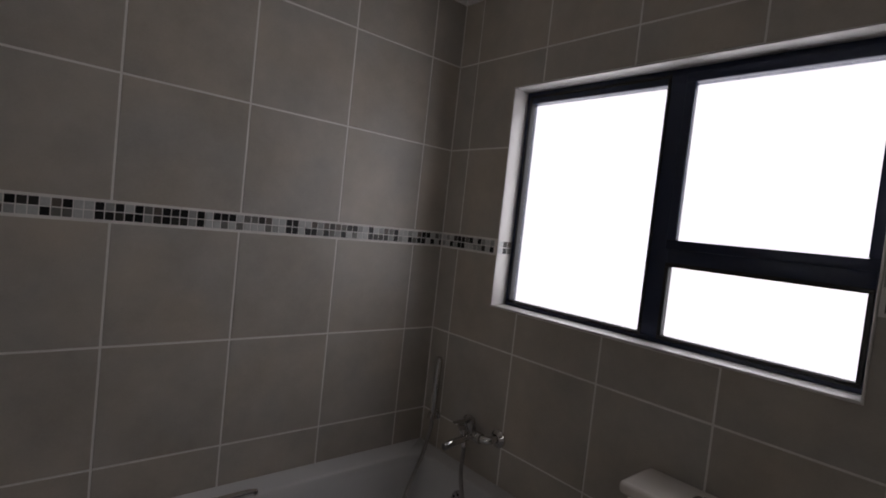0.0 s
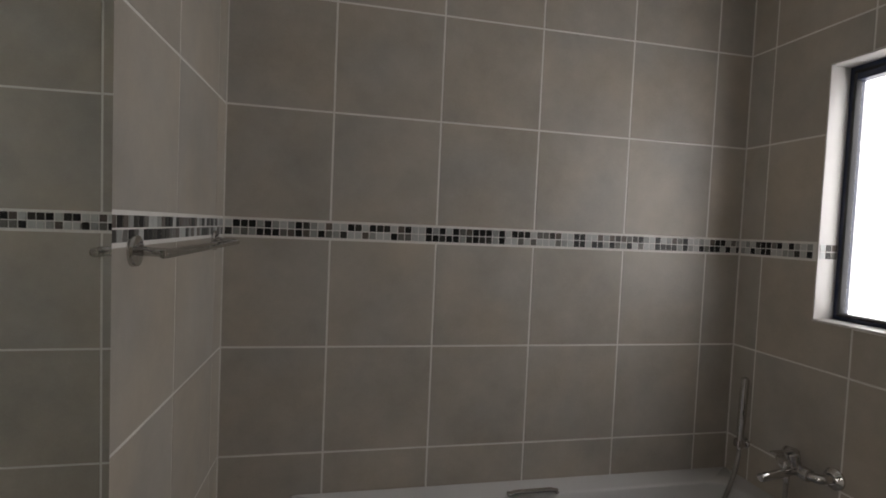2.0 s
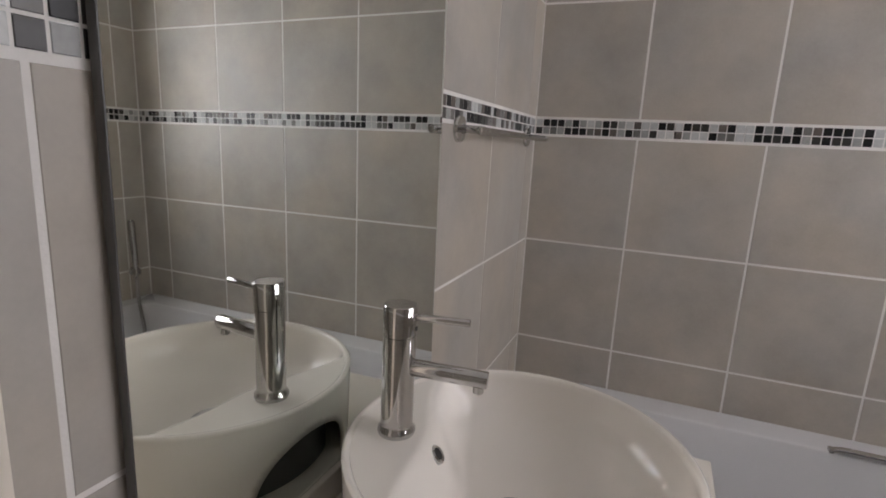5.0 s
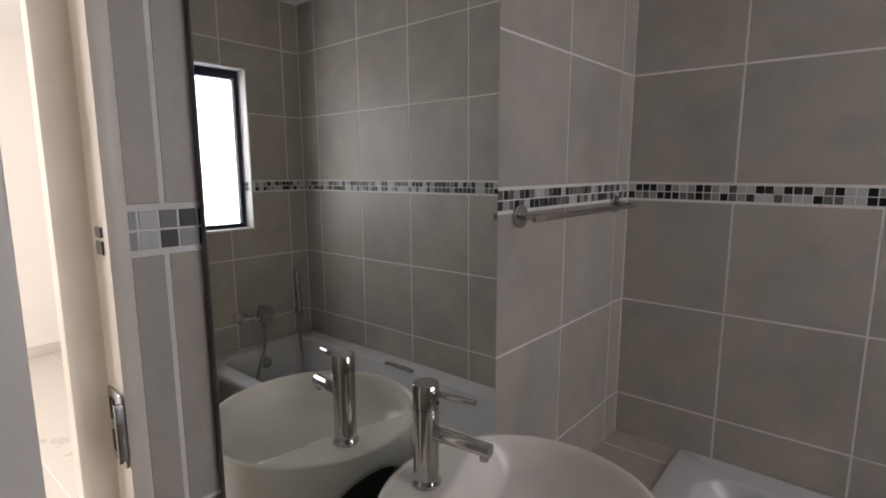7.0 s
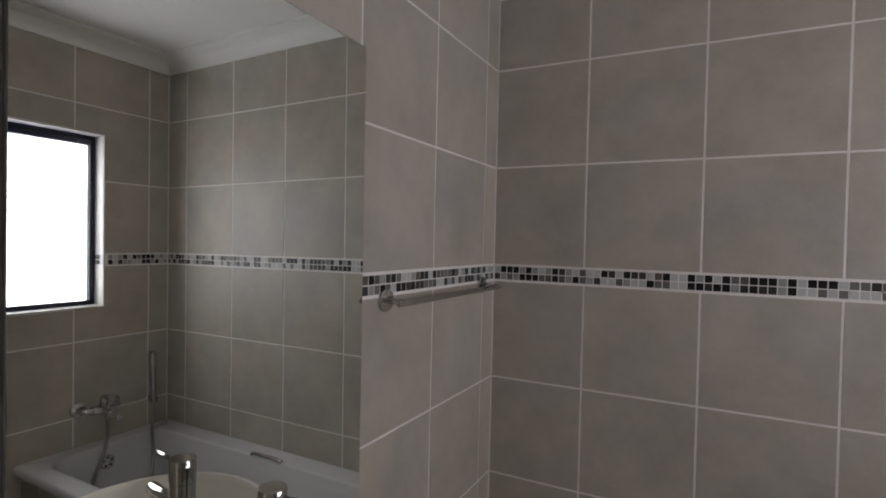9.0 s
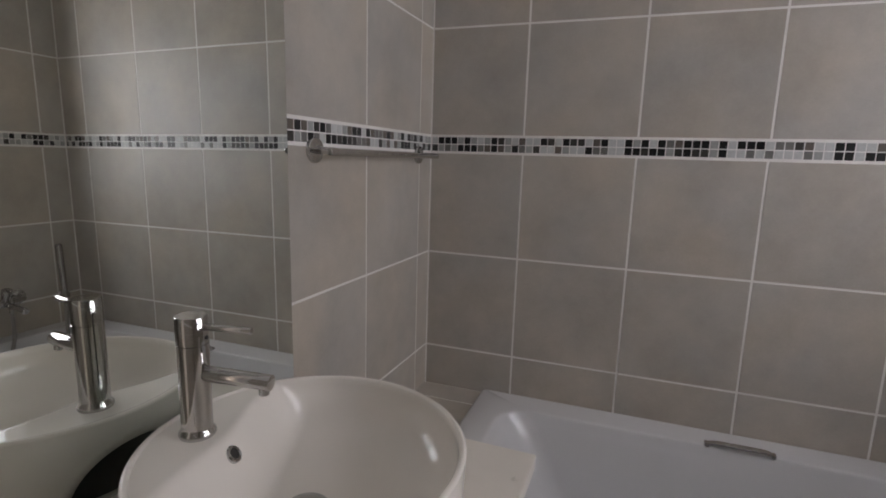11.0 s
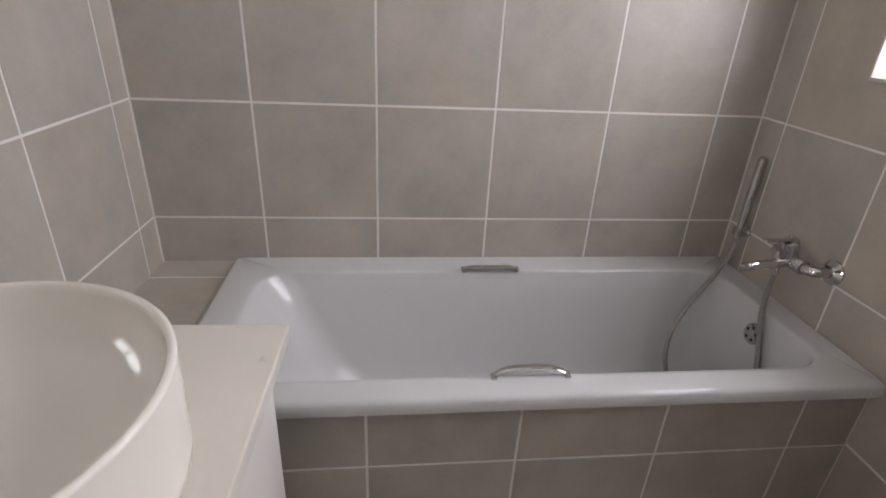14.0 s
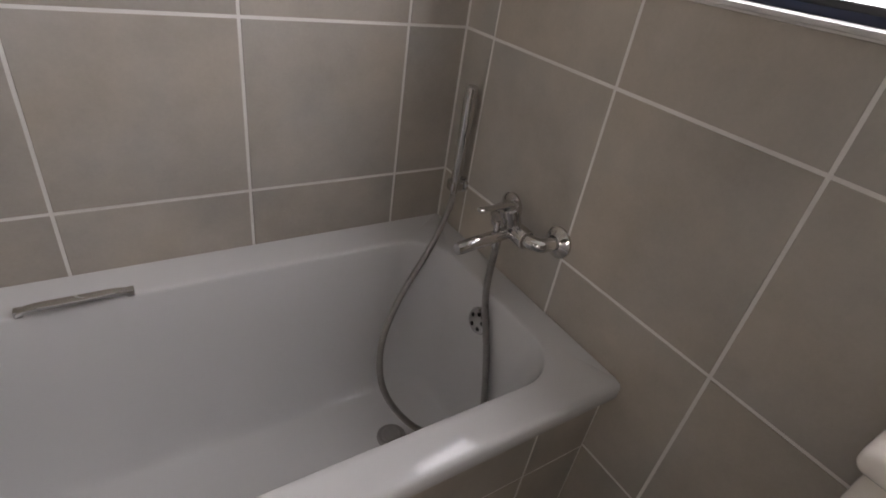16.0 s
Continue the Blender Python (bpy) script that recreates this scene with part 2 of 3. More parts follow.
ceiling = tagged(boxes("ceiling", [(-0.13, W + 0.12, SOUTH, 0.1, CEIL, CEIL + 0.08)], PLASTER), kind="structure")
floor = tagged(boxes("floor", [(-0.13, W + 0.12, SOUTH, 0.1, -0.12, -T)], GROUT), kind="structure")


def cornice():
    """Coved plaster cornice round the room."""
    prof = [(0.0, 2.418), (0.008, 2.418), (0.010, 2.428)]
    prof += [(0.010 + 0.068 * (1 - math.cos(a)), 2.428 + 0.056 * math.sin(a)) for a in np.linspace(0.1, math.pi / 2, 9)]
    prof += [(0.088, 2.486), (0.092, 2.488), (0.092, CEIL - 0.001), (0.0, CEIL - 0.001)]
    verts, faces = [], []
    n = len(prof)
    for cx, cy, sx, sy in ((0, 0, 1, -1), (W, 0, -1, -1), (W, SOUTH, -1, 1), (SKEW * SOUTH, SOUTH, 1, 1)):
        for d, z in prof:
            verts.append((cx + sx * d, cy + sy * d, z))
    for c in range(4):
        for i in range(n):
            j = (i + 1) % n
            a, b = c * n, ((c + 1) % 4) * n
            faces.append((a + i, a + j, b + j, b + i))
    return tagged(mesh_object("cornice", verts, faces, PLASTER, None, True, 35), kind="structure")


cornice()


# ---- window ----
def window():
    w = tagged(new("window_1"), kind="structure")
    y0, y1, z0, z1 = WIN
    xf0, xf1 = 1.958, 1.998

    def ring(name, a0, a1, b0, b1, t, x0, x1, mat, bevel=0.002):
        o = boxes(name, [(x0, x1, a0, a1, b0, b0 + t), (x0, x1, a0, a1, b1 - t, b1), (x0, x1, a0, a0 + t, b0 + t, b1 - t), (x0, x1, a1 - t, a1, b0 + t, b1 - t)], mat, w, bevel)
        return o
    ring("frame", y0, y1, z0, z1, 0.024, xf0, xf1, ALU)
    boxes("head_rail", [(xf0 - 0.001, xf1 + 0.001, y0 + 0.001, y1 - 0.001, z1 - 0.05, z1 - 0.001)], ALU, w, 0.002)
    my, tz = -0.922, 1.482
    boxes("mullion", [(xf0, xf1, my - 0.03, my + 0.03, z0 + 0.022, z1 - 0.022)], ALU, w, 0.003)
    boxes("transom", [(xf0, xf1, y0 + 0.022, my - 0.028, tz - 0.03, tz + 0.03)], ALU, w, 0.003)
    # opening sash over the transom, and the beads
    ring("sash", y0 + 0.012, my - 0.024, tz + 0.014, z1 - 0.024, 0.028, xf0 - 0.012, xf0 + 0.01, ALU, 0.003)
    ring("bead", y0 + 0.02, my - 0.026, z0 + 0.02, tz - 0.026, 0.012, xf0 - 0.004, xf0 + 0.02, RUBBER)
    ring("bead", my + 0.026, y1 - 0.02, z0 + 0.02, z1 - 0.02, 0.01, xf0 - 0.004, xf0 + 0.02, RUBBER)
    for a0, a1, b0, b1 in ((my + 0.028, y1 - 0.022, z0 + 0.022, z1 - 0.022), (y0 + 0.022, my - 0.028, tz + 0.025, z1 - 0.022), (y0 + 0.022, my - 0.028, z0 + 0.022, tz - 0.028)):
        g = boxes("pane", [(1.974, 1.98, a0, a1, b0, b1)], FROST, w)
        g.visible_shadow = False
    # pale tiled reveal with a thin edge strip towards the room
    boxes("reveal", [(W - 0.004, xf0 + 0.002, y1 - 0.006, y1 - 0.0005, z0 + 0.006, z1 - 0.006), (W - 0.004, xf0 + 0.002, y0 + 0.0005, y0 + 0.006, z0 + 0.006, z1 - 0.006),
                     (W - 0.004, xf0 + 0.002, y0 + 0.0005, y1 - 0.0005, z1 - 0.006, z1 - 0.0005), (W - 0.006, xf0 + 0.002, y0 + 0.0005, y1 - 0.0005, z0 + 0.0005, z0 + 0.008)], REVEAL, w, 0.0012)
    return w


window_1 = window()
tagged(boxes("backdrop", [(2.6, 2.62, -4.0, 2.2, -0.6, 4.2)], GLOW), "white overcast glare outside the frosted window", kind="structure")


# ---- door frame and door ----
def door():
    d = tagged(new("door_1"), kind="structure")
    y1, y0 = DOOR_Y[1], DOOR_Y[0]
    prof = [(0.0, 0.0), (0.012, 0.0), (0.015, -0.003), (0.015, -0.013), (0.012, -0.017), (-0.034, -0.018), (-0.036, -0.024), (-0.037, -0.040), (-0.042, -0.046), (-0.058, -0.047),
            (-0.066, -0.044), (-0.072, -0.034), (-0.080, -0.029), (-0.100, -0.031), (-0.138, -0.030), (-0.146, -0.030), (-0.155, -0.026), (-0.158, -0.018), (-0.155, 0.0), (-0.145, 0.04), (-0.14, 0.04), (-0.14, 0.0)]

    prof = [(x * 1.15 if x < -0.02 else x, y * 1.3 if y < 0 else y) for x, y in prof]

    def sweep(name, place, z0, z1):
        n = len(prof)
        verts = [place(p, z0) for p in prof] + [place(p, z1) for p in prof]
        faces = [(i, (i + 1) % n, n + (i + 1) % n, n + i) for i in range(n)] + [tuple(range(n)), tuple(range(n, 2 * n))]
        return mesh_object(name, verts, faces, FRAME_PAINT, d, True, 40)
    sweep("jamb", lambda p, z: (p[0], y1 + p[1], z), 0.0, 2.08)
    sweep("jamb", lambda p, z: (p[0], y0 - p[1], z), 0.0, 2.08)
    sweep("head", lambda p, z: (p[0], z, 2.08 + p[1]), y0 + 0.03, y1 - 0.03)
    # strike plate with its curved lip, and two small recessed slots in the rebate
    boxes("strike_plate", [(-0.034, 0.010, y1 - 0.0262, y1 - 0.0236, 1.145, 1.24), (0.008, 0.013, y1 - 0.034, y1 - 0.0236, 1.155, 1.23)], STEEL, d, 0.0008)
    boxes("latch_slot", [(-0.028, -0.012, y1 - 0.0272, y1 - 0.0258, 1.2, 1.228), (-0.028, -0.012, y1 - 0.0272, y1 - 0.0258, 1.158, 1.185)], DARK, d)
    boxes("buffer_slot", [(-0.022, -0.004, y1 - 0.0252, y1 - 0.0225, 1.408, 1.424), (-0.022, -0.004, y1 - 0.0252, y1 - 0.0225, 1.428, 1.44)], BACKING_AND_SHADE, d)
    # flush leaf, standing ajar into the room
    leaf = boxes("leaf", [(-0.04, 0.0, 0.0, 0.746, 0.008, 2.035)], DOOR_PAINT, d, 0.002)
    leaf.matrix_world = pose(0.0, y0 + 0.032, 0, 0, 0, -4.6)
    return d


door_1 = door()


# ---- the room beyond the door ----
HX, HS, HN = -4.45, -3.6, 1.2
tagged(boxes("hall_floor", [(HX - 0.1, -0.141, HS, HN, -0.12, -T)], GROUT), kind="structure")
tagged(boxes("hall_wall_west", [(HX - 0.12, HX, HS, HN, -0.1, 2.6)], CREAM), kind="structure")
tagged(boxes("hall_wall_north", [(HX, -0.141, HN, HN + 0.12, -0.1, 2.6)], CREAM), kind="structure")
tagged(boxes("hall_wall_south", [(HX, -0.02, HS - 0.12, HS, -0.1, 2.6)], CREAM), kind="structure")
tagged(boxes("hall_wall_east", [(-0.155, -0.141, DOOR_Y[1] + 0.04, HN, -0.1, 2.6), (-0.155, -0.141, HS, DOOR_Y[0] - 0.04, -0.1, 2.6), (-0.155, -0.141, DOOR_Y[0] - 0.04, DOOR_Y[1] + 0.04, 2.12, 2.6)], CREAM), kind="structure")
tagged(boxes("hall_ceiling", [(HX - 0.1, -0.141, HS, HN, CEIL, CEIL + 0.08)], PLASTER), kind="structure")
tagged(boxes("hall_baseboard", [(HX, HX + 0.012, HS, HN, 0.0, 0.085)], HALL_TILE, None, 0.002), kind="structure")


# ---- mirror ----
def mirror():
    """Frameless glass; its face leans a little off the wall, on its own fixings."""
    m = boxes("wall_mirror", [(-0.012, -0.0005, -1.4635, -0.786, 0.872, 1.984)], BACKING_AND_SHADE, None, 0.0006)
    tagged(m, "large frameless wall mirror above the vanity top", "mirror")
    boxes("mirror_glass", [(-0.0004, 0.0, -1.462, -0.7875, 0.8735, 1.9825)], MIRROR, m)
    m.matrix_world = pose(-0.0166, -1.1, 1.4, 0, -0.29, -0.5) @ pose(0, 1.1, -1.4)
    return m


mirror()


# ---- vanity ----
def vanity():
    v = thing("vanity_cabinet", "white vanity cabinet with cream stone top under the mirror", "cabinet", (0.25, -1.17, 0))
    y0, y1 = -1.54, -0.768
    parts = [boxes("body", [(0.006, 0.505, y0 + 0.01, y1 - 0.012, 0.09, 0.7915)], CABINET, None, 0.002),
             boxes("plinth", [(0.03, 0.42, y0 + 0.02, y1 - 0.02, 0.0, 0.09)], CABINET, None, 0.002),
             boxes("countertop", [(0.004, 0.560, y0, y1, 0.792, 0.822)], STONE, None, 0.003, 3),
             boxes("upstand", [(0.004, 0.02, y0, -0.80, 0.8222, 0.870)], STONE, None, 0.002, 2)]
    for a, b, hy in ((y0 + 0.012, -1.114, -1.165), (-1.11, y1 - 0.013, -1.06)):
        dd = boxes("door", [(0.506, 0.524, a, b, 0.1, 0.786)], CABINET, None, 0.002)
        parts.append(dd)
        h = rod("handle", (0.552, hy, 0.58), (0.552, hy, 0.735), 0.006, STEEL, None, 0.002, 16)
        h1 = rod("handle_post", (0.523, hy, 0.60), (0.552, hy, 0.60), 0.0045, STEEL, None, 0.001, 12)
        h2 = rod("handle_post", (0.523, hy, 0.715), (0.552, hy, 0.715), 0.0045, STEEL, None, 0.001, 12)
        parts += [h, h1, h2]
    adopt(v, *parts)
    return v


vanity()

BC = Vector((0.282, -1.114, 0.822))    # foot of the basin
BR, BH = 0.235, 0.147


def smooth(a, b, x):
    t = min(1, max(0, (x - a) / (b - a)))
    return t * t * (3 - 2 * t)


def basin_height(x, y):
    """Height inside the rim: a steep-walled bowl with a raised tap deck at the wall side."""
    rho = math.hypot(x, y) / (BR - 0.0115)
    g = max(0.0, min(1.0, (rho - 0.42) / 0.58))
    bowl = 0.044 + 0.006 * min(rho, 1) ** 2 + (BH - 0.056) * (1 - (1 - g ** 2.6) ** (1 / 2.6))
    edge = -0.138 + 0.016 * math.exp(-(y / 0.075) ** 2)
    k = smooth(edge + 0.062, edge - 0.006, x)
    deck = BH - 0.003
    return bowl * (1 - k) + deck * k


def basin():
    b = thing("basin", "round white ceramic countertop basin", "basin", BC)
    n = 240
    verts, faces, rows = [], [], []

    def ring(r, z, flat=True):
        row = []
        for i in range(n):
            a = 2 * math.pi * i / n
            x, y = r * math.cos(a), r * math.sin(a)
            zz = z if flat else basin_height(x, y)
            row.append(len(verts))
            verts.append(BC + Vector((x, y, zz)))
        rows.append(row)
    outer = [(BR - 0.009, 0.001), (BR - 0.006, 0.005), (BR - 0.0045, 0.02)] + [(BR - 0.0045 + 0.0035 * (k / 24), 0.02 + (BH - 0.026) * k / 24) for k in range(1, 25)]
    outer += [(BR - 0.0008, BH - 0.003), (BR - 0.003, BH - 0.0006), (BR - 0.006, BH), (BR - 0.009, BH - 0.0008), (BR - 0.0115, BH - 0.004)]
    for r, z in outer:
        ring(r, z)
    for u in np.linspace(1.0, 0.1, 44):
        ring(float((BR - 0.0116) * math.sin(u * math.pi / 2)), 0, False)
    # the arched service opening low in the back of the shell: draw the nearest points onto its outline
    AW, AH, AC = 0.105, 0.098, 0.12
    for row in rows[:27]:
        for i in row:
            v = verts[i] - BC
            ang = math.atan2(v.y, -v.x) - AC
            e = math.hypot(ang * BR / AW, v.z / AH)
            if 0.93 < e < 1.09 and abs(ang) < 1:
                ang2, rad = AC + ang / e, math.hypot(v.x, v.y)
                verts[i] = BC + Vector((-rad * math.cos(ang2), rad * math.sin(ang2), max(v.z / e, 0.001)))
    solid = []
    for k in range(len(rows) - 1):
        for i in range(n):
            j = (i + 1) % n
            q = [verts[rows[k][i]], verts[rows[k][j]], verts[rows[k + 1][j]], verts[rows[k + 1][i]]]
            mid = sum(q, Vector()) / 4 - BC
            if k < 26 and math.hypot((math.atan2(mid.y, -mid.x) - AC) * BR / AW, mid.z / AH) < 1:
                continue
            solid.append((rows[k][i], rows[k][j], rows[k + 1][j], rows[k + 1][i]))
    solid.append(tuple(rows[-1]))
    shell = mesh_object("bowl", verts, solid, CERAMIC, None, True, 60)
    sol = shell.modifiers.new("thickness", "SOLIDIFY")
    sol.thickness, sol.offset = 0.006, -1
    # waste with its domed plug
    dx, dy = 0.002, -0.010
    dz = BC.z + basin_height(dx, dy)
    waste = lathe("waste", [(0.034, -0.004), (0.034, 0.002), (0.032, 0.004), (0.026, 0.0035), (0.024, 0.001)], STEEL, Matrix.Translation((BC.x + dx, BC.y + dy, dz)))
    gap = lathe("waste_gap", [(0.0245, 0.0), (0.0245, 0.0042)], DARK, Matrix.Translation((BC.x + dx, BC.y + dy, dz)))
    plug = lathe("plug", [(0.019, 0.002), (0.0215, 0.008), (0.02, 0.0115), (0.014, 0.0135), (0.006, 0.0145)], STEEL, Matrix.Translation((BC.x + dx, BC.y + dy, dz)))
    ox = -0.108
    om = frame_to(BC + Vector((ox, -0.012, basin_height(ox, -0.012) - 0.001)), BC + Vector((ox + 0.06, -0.012, basin_height(ox, -0.012) + 0.05)))
    over = lathe("overflow_ring", [(0.0135, -0.003), (0.0135, 0.002), (0.0115, 0.004), (0.0085, 0.003), (0.008, 0.0)], CHROME, om)
    hole = lathe("overflow_hole", [(0.0083, 0.0), (0.0083, 0.0028)], DARK, om)
    # dark curved sheet behind the arch: shade put in as colour, no real lining
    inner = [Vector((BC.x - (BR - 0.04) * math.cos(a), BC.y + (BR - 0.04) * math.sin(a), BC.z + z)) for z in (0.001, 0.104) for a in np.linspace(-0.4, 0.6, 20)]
    shade_sheet = mesh_object("shade_sheet", inner + [p + Vector((0.003, 0, 0)) for p in inner], [(i, i + 1, 21 + i, 20 + i) for i in range(19)] + [(40 + i, 60 + i, 61 + i, 41 + i) for i in range(19)] + [(i, 40 + i, 41 + i, i + 1) for i in range(19)] + [(20 + i, 21 + i, 61 + i, 60 + i) for i in range(19)], BACKING_AND_SHADE)
    adopt(b, shade_sheet, shell, waste, gap, plug, over, hole)
    return b


basin()


def basin_tap():
    x, y, z = 0.120, -1.159, BC.z + BH - 0.0032
    t = thing("basin_mixer_tap", "tall chrome cylinder mixer tap on the basin deck", "tap", (x, y, z))
    body = lathe("body", [(0.0255, 0), (0.0265, 0.003), (0.026, 0.007), (0.023, 0.011), (0.0222, 0.016), (0.0222, 0.142), (0.0212, 0.1425), (0.0212, 0.1445), (0.0226, 0.145), (0.0226, 0.183), (0.0215, 0.1845)], CHROME, Matrix.Translation((x, y, z)), None, 56)
    spout = rod("spout", (x + 0.012, y, z + 0.098), (x + 0.122, y, z + 0.094), 0.0118, CHROME, None, 0.0015, 36)
    nozzle = lathe("nozzle", [(0.0065, 0), (0.0075, 0.001), (0.0075, 0.012)], CHROME, Matrix.Translation((x + 0.110, y, z + 0.075)))
    lever = rod("lever", (x + 0.018, y, z + 0.169), (x + 0.094, y, z + 0.169), 0.0052, CHROME, None, 0.001, 24)
    screw = rod("screw", (x + 0.022, y, z + 0.153), (x + 0.0236, y, z + 0.153), 0.003, DARK)
    adopt(t, body, spout, nozzle, lever, screw)
    return t


basin_tap()


# ---- towel rail ----
def towel_rail():
    t = thing("towel_rail", "chrome towel rail fixed to the tiled wall", "towel rail", (0.0, -0.4, 1.390))
    parts = []
    for y in (-0.69, -0.112):
        parts.append(lathe("rosette", [(0.029, 0.0), (0.029, 0.006), (0.027, 0.009), (0.018, 0.0115), (0.012, 0.012)], CHROME, frame_to((0, y, 1.393), (1, y, 1.393)), None, 40))
        parts.append(rod("post", (0.008, y, 1.393), (0.062, y, 1.391), 0.0085, CHROME))
    parts.append(rod("bar", (0.058, -0.716, 1.390), (0.058, -0.085, 1.390), 0.0085, CHROME, None, 0.003))
    adopt(t, *parts)
    return t


towel_rail()


# ---- bath ----
def rrect(x0, x1, y0, y1, r, z, n=14):
    pts = []
    for cx, cy, a0 in ((x1 - r, y1 - r, 0), (x0 + r, y1 - r, 90), (x0 + r, y0 + r, 180), (x1 - r, y0 + r, 270)):
        for k in range(n + 1):
            a = radians(a0 + 90 * k / n)
            pts.append(Vector((cx + r * math.cos(a), cy + r * math.sin(a), z)))
    return pts


BX0, BX1, BY0, BY1, RIM = 0.222, W - 0.0005, -0.69, -0.0005, 0.562


def bath():
    b = thing("bathtub", "white enamelled bathtub built in behind tiled panel", "bathtub", (1.05, -0.35, 0.0))
    rings = [rrect(BX0 + 0.01, BX1, BY0 + 0.012, BY1, 0.004, RIM - 0.040),
             rrect(BX0 + 0.001, BX1, BY0 + 0.001, BY1, 0.005, RIM - 0.037),
             rrect(BX0, BX1, BY0, BY1, 0.006, RIM - 0.028),
             rrect(BX0, BX1, BY0, BY1, 0.006, RIM - 0.010),
             rrect(BX0 + 0.004, BX1 - 0.001, BY0 + 0.0035, BY1 - 0.0005, 0.006, RIM - 0.004),
             rrect(BX0 + 0.013, BX1 - 0.003, BY0 + 0.012, BY1 - 0.002, 0.008, RIM)]
    A = (0.325, 1.812, -0.607, -0.098, 0.10)
    B = (0.66, 1.75, -0.50, -0.215, 0.09)
    rings.append(rrect(A[0] - 0.02, A[1] + 0.012, A[2] - 0.015, A[3] + 0.018, 0.09, RIM - 0.0045))
    for u, z in ((-0.03, 0.5565), (-0.012, 0.5545), (0.004, 0.549), (0.02, 0.538), (0.06, 0.522), (0.12, 0.50), (0.2, 0.45), (0.3, 0.385), (0.42, 0.315), (0.54, 0.258), (0.66, 0.218), (0.78, 0.192), (0.9, 0.178), (1.0, 0.172)):
        q = [A[k] + (B[k] - A[k]) * u for k in range(5)]
        rings.append(rrect(*q, z))
    rings.append(rrect(0.80, 1.65, -0.44, -0.27, 0.06, 0.168))
    m = len(rings[0])
    verts = [p for r in rings for p in r]
    faces = []
    for k in range(len(rings) - 1):
        for i in range(m):
            j = (i + 1) % m
            faces.append((k * m + i, k * m + j, (k + 1) * m + j, (k + 1) * m + i))
    faces.append(tuple((len(rings) - 1) * m + i for i in range(m)))
    shell = mesh_object("tub", verts, faces, ENAMEL, None, True, 60)
    parts = [shell] + [boxes("cradle", [(x, x + 0.08, -0.5, -0.2, -T, 0.16)], DARK) for x in (0.8, 1.5)]
    # grab handles on both long rims
    for yy, s in ((-0.088, -1), (-0.617, 1)):
        x0, x1, z = 0.945, 1.131, 0.553
        n, hw = 22, 0.011
        vs, fs = [], []
        for k in range(n + 1):
            t = k / n
            x = x0 + (x1 - x0) * t
            hgt = 0.016 * (1 - abs(2 * t - 1) ** 5) + 0.004
            yc = yy + s * 0.012 * (1 - abs(2 * t - 1) ** 3)
            for dy, dz in ((-hw, -0.003), (-hw, 0.003), (-hw * 0.5, 0.006), (hw * 0.5, 0.006), (hw, 0.003), (hw, -0.003)):
                vs.append((x, yc + dy * (0.75 + 0.25 * math.sin(math.pi * t)), z + hgt + dz))
        for k in range(n):
            for i in range(6):
                j = (i + 1) % 6
                fs.append((k * 6 + i, k * 6 + j, (k + 1) * 6 + j, (k + 1) * 6 + i))
        fs += [tuple(range(6)), tuple(n * 6 + i for i in range(6))]
        parts.append(mesh_object("grab_handle", vs, fs, CHROME, None, True, 50))
        for x in (x0 + 0.006, x1 - 0.006):
            parts.append(boxes("handle_foot", [(x - 0.007, x + 0.007, yy - 0.009, yy + 0.009, z - 0.003, z + 0.014)], CHROME, None, 0.002))
    om = frame_to((1.799, -0.355, 0.478), (1.74, -0.355, 0.487))
    parts.append(lathe("overflow", [(0.033, -0.012), (0.033, 0.004), (0.031, 0.007), (0.02, 0.009), (0.01, 0.0095)], CHROME, om))
    for k in range(5):
        a = 2 * math.pi * k / 5 + 0.3
        parts.append(lathe("overflow_hole", [(0.005, 0.006), (0.005, 0.0098)], DARK, om @ Matrix.Translation((0.019 * math.cos(a), 0.019 * math.sin(a), 0)), None, 12))
    dm = Matrix.Translation((1.597, -0.356, 0.169))
    parts.append(lathe("drain", [(0.036, -0.004), (0.036, 0.002), (0.033, 0.004), (0.025, 0.0035)], STEEL, dm))
    parts.append(lathe("plug", [(0.024, 0.003), (0.025, 0.008), (0.022, 0.011), (0.008, 0.012)], STEEL, dm))
    adopt(b, *parts)
    return b


bath()


